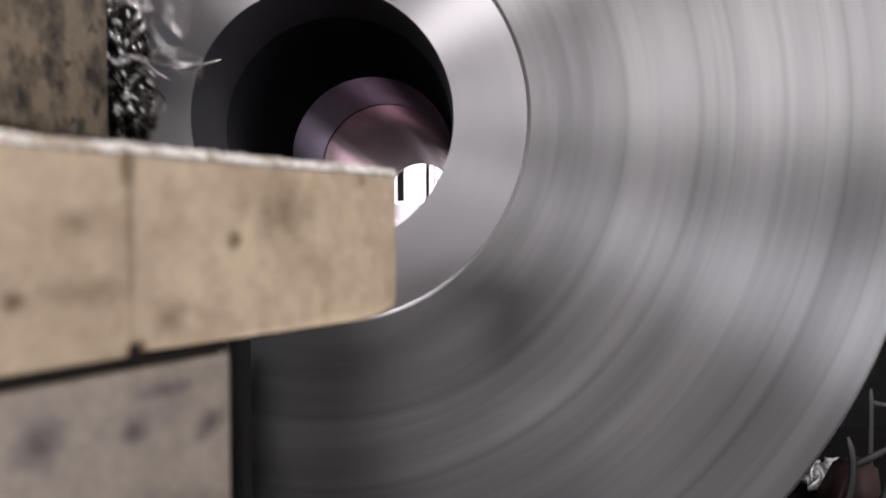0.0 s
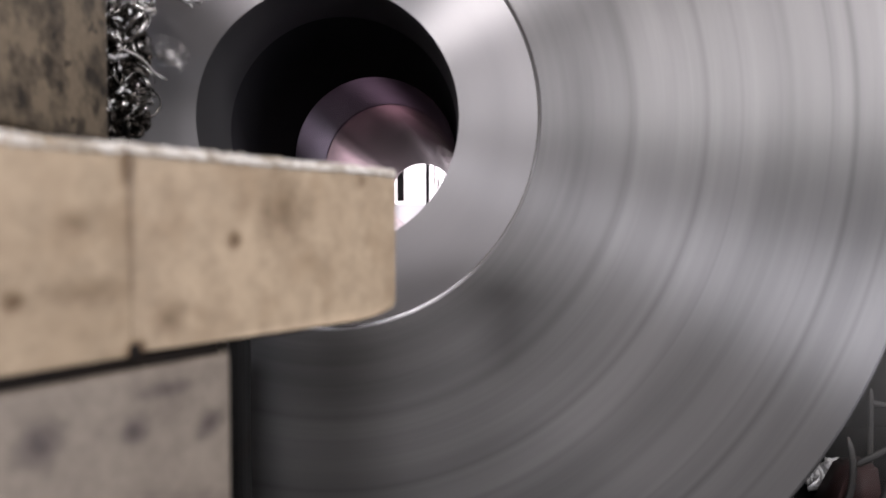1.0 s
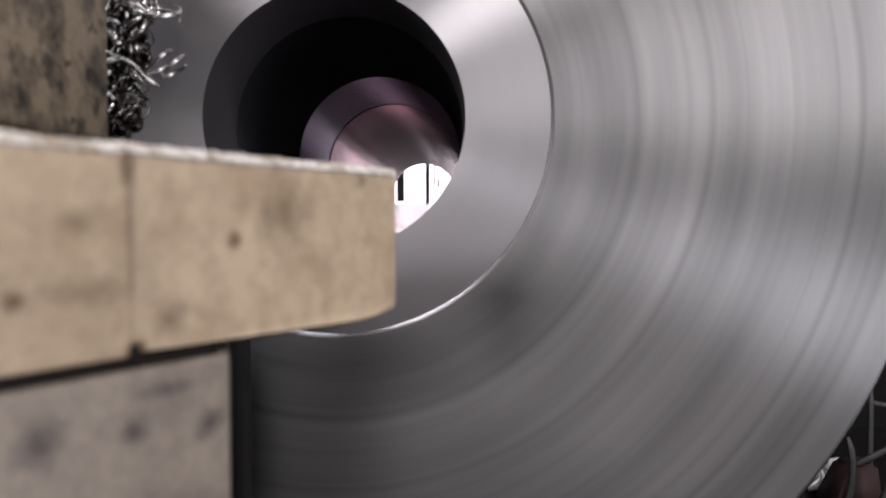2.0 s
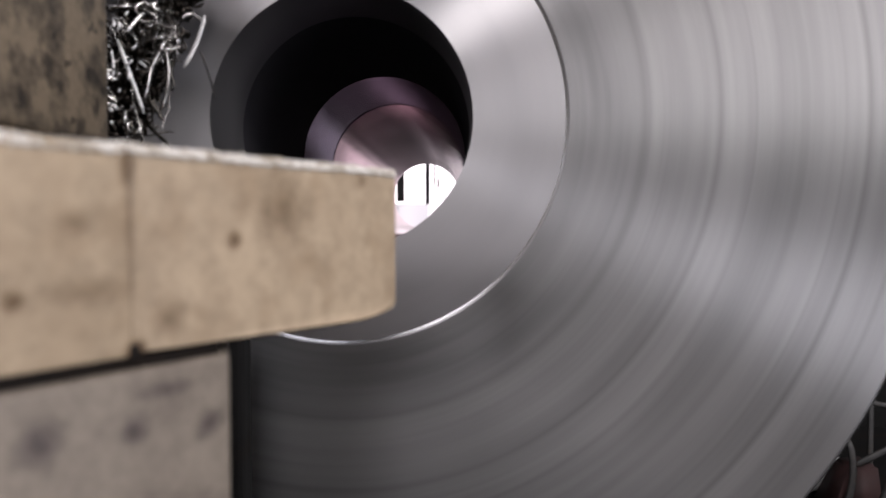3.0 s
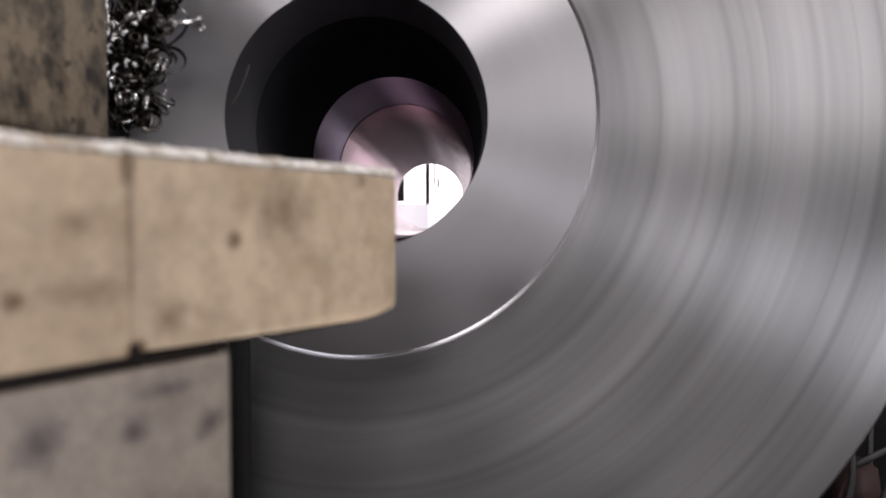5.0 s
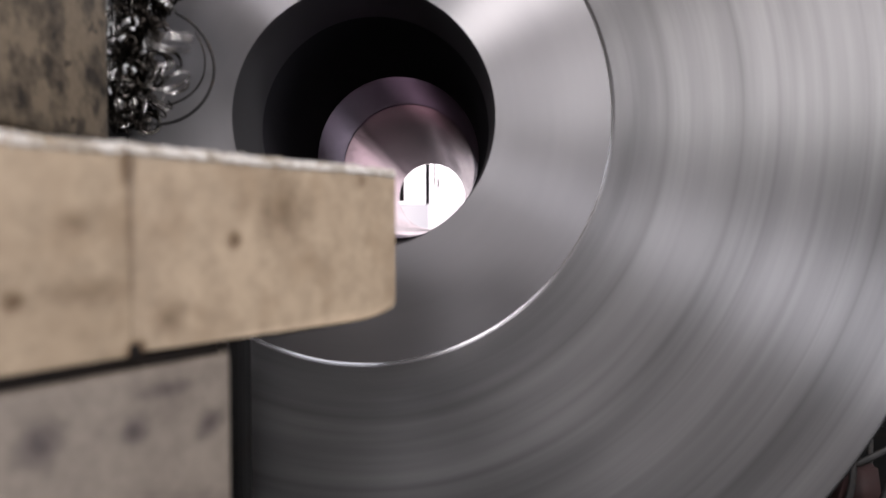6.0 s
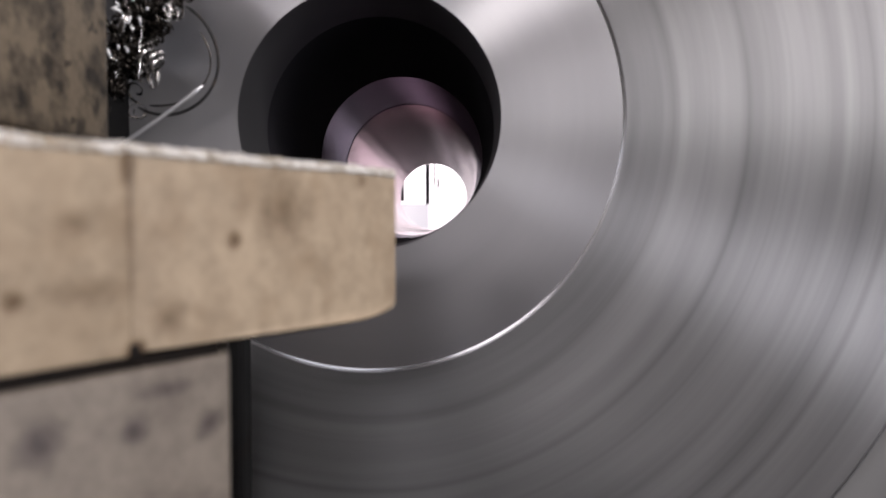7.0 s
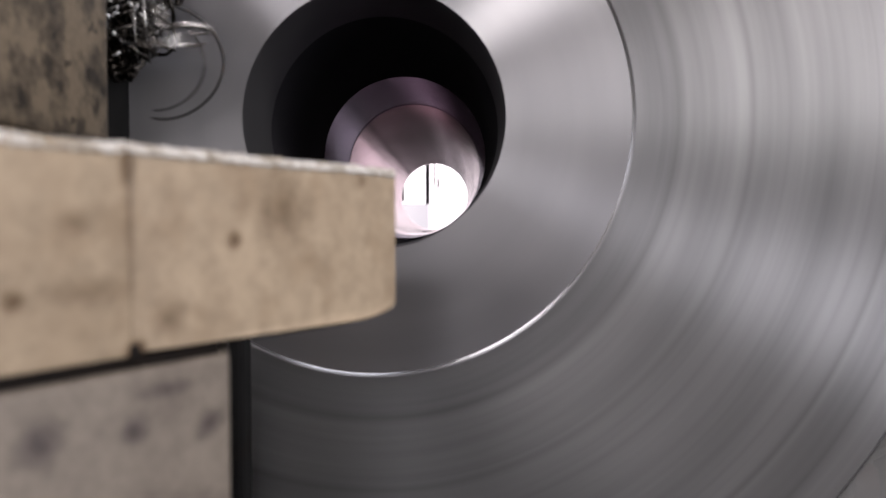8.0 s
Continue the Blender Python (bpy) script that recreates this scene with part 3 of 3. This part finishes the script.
for line, width, stuff_of in (
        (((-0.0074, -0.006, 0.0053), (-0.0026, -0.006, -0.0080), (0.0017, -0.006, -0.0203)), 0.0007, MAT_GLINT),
        (((-0.0112, -0.005, 0.0040), (-0.0085, -0.005, -0.0020), (-0.0100, -0.005, -0.0080)), 0.0005, MAT_FOIL),
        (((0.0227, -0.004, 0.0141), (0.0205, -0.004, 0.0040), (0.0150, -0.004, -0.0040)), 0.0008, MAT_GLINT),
        (((0.0205, -0.003, 0.0020), (0.0240, -0.003, -0.0060), (0.0258, -0.003, -0.0150)), 0.0004, MAT_DULL),
        (((0.0080, -0.004, 0.0040), (0.0120, -0.004, -0.0080), (0.0060, -0.004, -0.0205)), 0.0006, MAT_SWARF),
        (((-0.0140, -0.004, -0.0100), (-0.0060, -0.004, -0.0150), (-0.0120, -0.004, -0.0210)), 0.0005, MAT_SWARF)):
    p, q, e = (Vector(v) for v in line)
    part("strip", tube(bmesh.new(), [p * (1 - k) ** 2 + q * 2 * k * (1 - k) + e * k * k for k in (i / 8 for i in range(9))], width, 6, 0.4), stuff_of, tangles[1])


def arc_strip(label, r, a0, a1, thick, material):
    """A thin open hoop in the plane of the face."""
    t = thing("swarf_strip", pose(0, 0, 0), label, "metal swarf", group="swarf at the tool")
    pts = [Vector((r * (1 + 0.1 * math.sin(3.1 * k / 24)) * math.cos(radians(a0 + (a1 - a0) * k / 24)), 0.004 * k / 24, r * math.sin(radians(a0 + (a1 - a0) * k / 24)))) for k in range(25)]
    part("strip", tube(bmesh.new(), pts, thick, 6, 0.4), material, t)
    return t


whip = arc_strip("thin whipping strip of bright swarf before the bore", 0.034, -118, -68, 0.0005, MAT_SWARF)
hoop = arc_strip("wide grey hoop of steel swarf beside the bore", 0.0205, -115, 65, 0.0006, MAT_DULL)
bright_hoop = arc_strip("wide bright hoop of steel swarf beside the bore", 0.0175, -95, 40, 0.00035, MAT_SWARF_DARK)
strands = [
    loop_strand("thin whirling loop of steel swarf", 0.009, 1.3, 0.0007),
    loop_strand("thin whirling curl of steel swarf", 0.006, 2.2, 0.0006),
    loop_strand("wide thin whirling loop of steel swarf", 0.013, 0.9, 0.0006),
]
long_strip = thing("swarf_strip", pose(0, 0, 0), "long straight grey strip of steel swarf", "metal swarf", group="swarf at the tool")
part("strip", tube(bmesh.new(), [Vector((0.0165 * k / 6, 0.0, 0.0115 * k / 6 + 0.00002 * k * k)) for k in range(-6, 7)], 0.0008, 6, 0.5), MAT_FOIL, long_strip)
fine_strip = thing("swarf_strip", pose(0, 0, 0), "fine grey strip of steel swarf by the bore", "metal swarf", group="swarf at the tool")
part("strip", tube(bmesh.new(), [Vector((0.0036 * k / 4, 0.0, 0.0075 * k / 4 + 0.00012 * k * k)) for k in range(-4, 5)], 0.00035, 6, 0.5), MAT_DULL, fine_strip)


# ---- corner behind the rim ----
def corner():
    g = thing("machine_guard", pose(0, 0, 0), "dark machine guard with a red painted cover on the bed", "machine guard")
    slab("back_panel", (0.24, 0.9, 0.90), (0.60, 0.92, 1.35), MAT_BLACK, g)
    cover = bmesh.new()
    low = [cover.verts.new(v) for v in ((0.320, 0.62, 0.90), (0.366, 0.62, 0.90), (0.366, 0.66, 0.90), (0.320, 0.66, 0.90))]
    top = [cover.verts.new(v) for v in ((0.338, 0.625, 0.941), (0.362, 0.625, 0.943), (0.362, 0.655, 0.943), (0.338, 0.655, 0.941))]
    cover.faces.new(low)
    cover.faces.new(top)
    for k in range(4):
        cover.faces.new((low[k], low[(k + 1) % 4], top[(k + 1) % 4], top[k]))
    bmesh.ops.bevel(cover, geom=cover.edges[:], offset=0.003, segments=2, affect="EDGES")
    part("red_cover", cover, MAT_RED, g, "red painted cover")
    return g


corner()


def loose_swarf(label, lines, radius, material):
    t = thing("loose_swarf", pose(0, 0, 0), label, "metal swarf", group="swarf on the bed")
    for pts in lines:
        a, b, c = (Vector(p) for p in pts)
        smooth = [(a * (1 - k) ** 2 + b * 2 * k * (1 - k) + c * k * k) for k in (i / 8 for i in range(9))]
        part("strip", tube(bmesh.new(), smooth, radius, 6, 0.35), material, t)
    return t


loose_swarf("grey angled steel strip standing on the bed", [((0.4075, 0.72, 0.900), (0.4080, 0.72, 0.945), (0.4070, 0.72, 0.988)), ((0.4075, 0.72, 0.974), (0.416, 0.72, 0.9725), (0.430, 0.72, 0.970))], 0.0030, MAT_DULL)
loose_swarf("forked grey steel strip beside the red cover", [((0.3180, 0.61, 0.900), (0.3400, 0.61, 0.9300), (0.3268, 0.61, 0.9720)), ((0.3330, 0.61, 0.9480), (0.348, 0.61, 0.9560), (0.372, 0.61, 0.9680))], 0.0032, MAT_DULL)
loose_swarf("broad grey strip leaning on the red cover", [((0.338, 0.59, 0.900), (0.344, 0.59, 0.920), (0.362, 0.59, 0.962))], 0.0058, MAT_DULL)
pr = random.Random(3)
heap = thing("swarf_heap", pose(0.340, 0.67, 0.906), "small heap of shining crumpled steel swarf", "metal swarf", group="swarf on the bed")
# the heap's brightness comes from the painted glint colour
for i in range(26):
    p = Vector((pr.uniform(-0.018, 0.010), pr.uniform(-0.012, 0.012), pr.uniform(-0.002, 0.026)))
    d = Vector((pr.gauss(0, 1), pr.gauss(0, 1), pr.gauss(0, 0.5))).normalized() * pr.uniform(0.006, 0.012)
    e = Vector((pr.gauss(0, 1), pr.gauss(0, 1), abs(pr.gauss(0, 1)))) * 0.003
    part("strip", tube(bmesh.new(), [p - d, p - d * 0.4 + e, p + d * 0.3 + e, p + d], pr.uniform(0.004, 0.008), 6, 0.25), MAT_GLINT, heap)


# ---- what moves ----
# degrees turned in each tenth of a second: the spindle labours unevenly
SPIN = (96, 108, 102, 114, 108, 114, 132, 126, 132, 156, 132, 132, 132, 150, 132, 132, 126, 120, 120, 120, 120, 120, 120, 120, 120, 120, 120, 120, 120, 120, 120, 114, 150, 120, 120, 120, 132, 126, 126, 114, 114, 114, 126, 126, 126, 120, 114, 114, 114, 114, 114, 114, 114, 114, 114, 114, 114, 114, 114, 90, 90, 132, 138, 138, 138, 120, 120, 120, 120, 120, 120, 120, 120, 120, 120, 120, 120, 120, 120, 120)


def fed(t):
    """Metres that the work has moved across by t."""
    for (t0, x0), (t1, x1) in zip(FEED, FEED[1:]):
        if t <= t1:
            return x0 + (x1 - x0) * (t - t0) / (t1 - t0)
    return FEED[-1][1]


def motions():
    rows = []
    for i in range(0, 241):
        t = i / 30
        k = i // 3
        turned = sum(SPIN[:k]) + (SPIN[k] * (i % 3) / 3 if k < 80 else 0)
        rows.append((t, Matrix.Translation((AXIS_X + fed(t), FACE_Y, AXIS_Z)) @ Matrix.Rotation(radians(turned), 4, "Y")))
    walk(workpiece, rows)
    walk(rough_face, [(i / 5, pose(0, SLOPE * fed(i / 5), 0)) for i in range(41)])
    below, away = (-0.150, 0.262, 1.115), (-0.09, 0.25, 1.40)
    for n, (nest, (_, (x, z), t0, t1, shake, turn)) in enumerate(zip(tangles, TANGLES)):
        r = random.Random(n)
        rows = []
        if t0 > 0:
            rows += [(0.0, pose(*below)), (t0 - 0.1, pose(*below))]
        for i in range(int(round((min(t1, 8.0) - t0) * 10)) + 1):
            rows.append((t0 + i / 10, pose(x + r.gauss(0, shake), 0.262, z + r.gauss(0, shake * 1.5), *(r.uniform(-turn, turn) for _ in range(3)))))
        if n == 1:
            # flung upwards by the next coil
            rows.append((4.02, pose(x + 0.004, 0.262, z + 0.026, 8, 20, 5)))
            t1 = 4.05
        if t1 < 7.7:
            rows += [(t1 + 0.15, pose(*away)), (8.0, pose(*away))]
        else:
            rows += [(8.0, pose(*away) if t1 < 8 else pose(x, 0.262, z))]
        walk(nest, rows)
    # strands whirl beside the nests and fly off upwards
    for n, (strand, quiet) in enumerate(zip(strands, ((2.3, 4.0), (3.0, 4.2), (0.6, 4.0)))):
        r = random.Random(20 + n)
        rows = []
        for i in range(81):
            t = i / 10
            x, z = -0.101 + r.gauss(0, 0.004), 1.214 + r.gauss(0, 0.008)
            if quiet[0] < t < quiet[1] or 6.75 < t < 7.9:
                x, z = -0.09, 1.40
            rows.append((t, pose(x, 0.258, z, *(r.uniform(-35, 35) for _ in range(3)))))
        walk(strand, rows)
    gone = pose(-0.09, 0.25, 1.40)
    # the whipping strip: seconds, x, z, turn
    lash = [(0.0, -0.0965, 1.2395, 0), (0.1, -0.0925, 1.2410, -4), (0.2, -0.093, 1.2330, -52), (0.3, -0.095, 1.2330, -46), (0.4, -0.0950, 1.2350, 3), (0.5, -0.0955, 1.2385, -12), (0.6, -0.097, 1.2340, -60)]
    walk(whip, [(t, pose(x, 0.258, z, 0, turn, 0)) for t, x, z, turn in lash] + [(0.75, gone), (3.87, gone), (4.0, pose(-0.0880, 0.258, 1.2370, 0, -6, 0)), (4.15, gone), (8.0, gone)])
    r = random.Random(41)
    for strip, x, z in ((hoop, -0.1095, 1.2090), (bright_hoop, -0.1085, 1.2080)):
        walk(strip, [(0.0, gone), (5.6, gone)] + [(5.8 + i / 10, pose(x + r.gauss(0, 0.0012), 0.266, z + r.gauss(0, 0.0018), *(r.uniform(-14, 14) for _ in range(3)))) for i in range(23)])
    lip, out = pose(-0.0800, 0.272, 1.1990), pose(-0.09, 0.25, 1.40)
    low = pose(-0.0800, 0.272, 1.160)
    walk(fine_strip, [(0.0, low), (3.95, low), (4.1, lip), (5.9, pose(-0.0790, 0.272, 1.1985)), (6.1, out), (8.0, out)])
    hold, hid = pose(-0.1062, 0.262, 1.1868), pose(-0.150, 0.262, 1.115)
    walk(long_strip, [(0.0, hid), (6.7, hid), (6.8, hold), (7.85, hold), (8.0, pose(-0.09, 0.25, 1.40))])


motions()
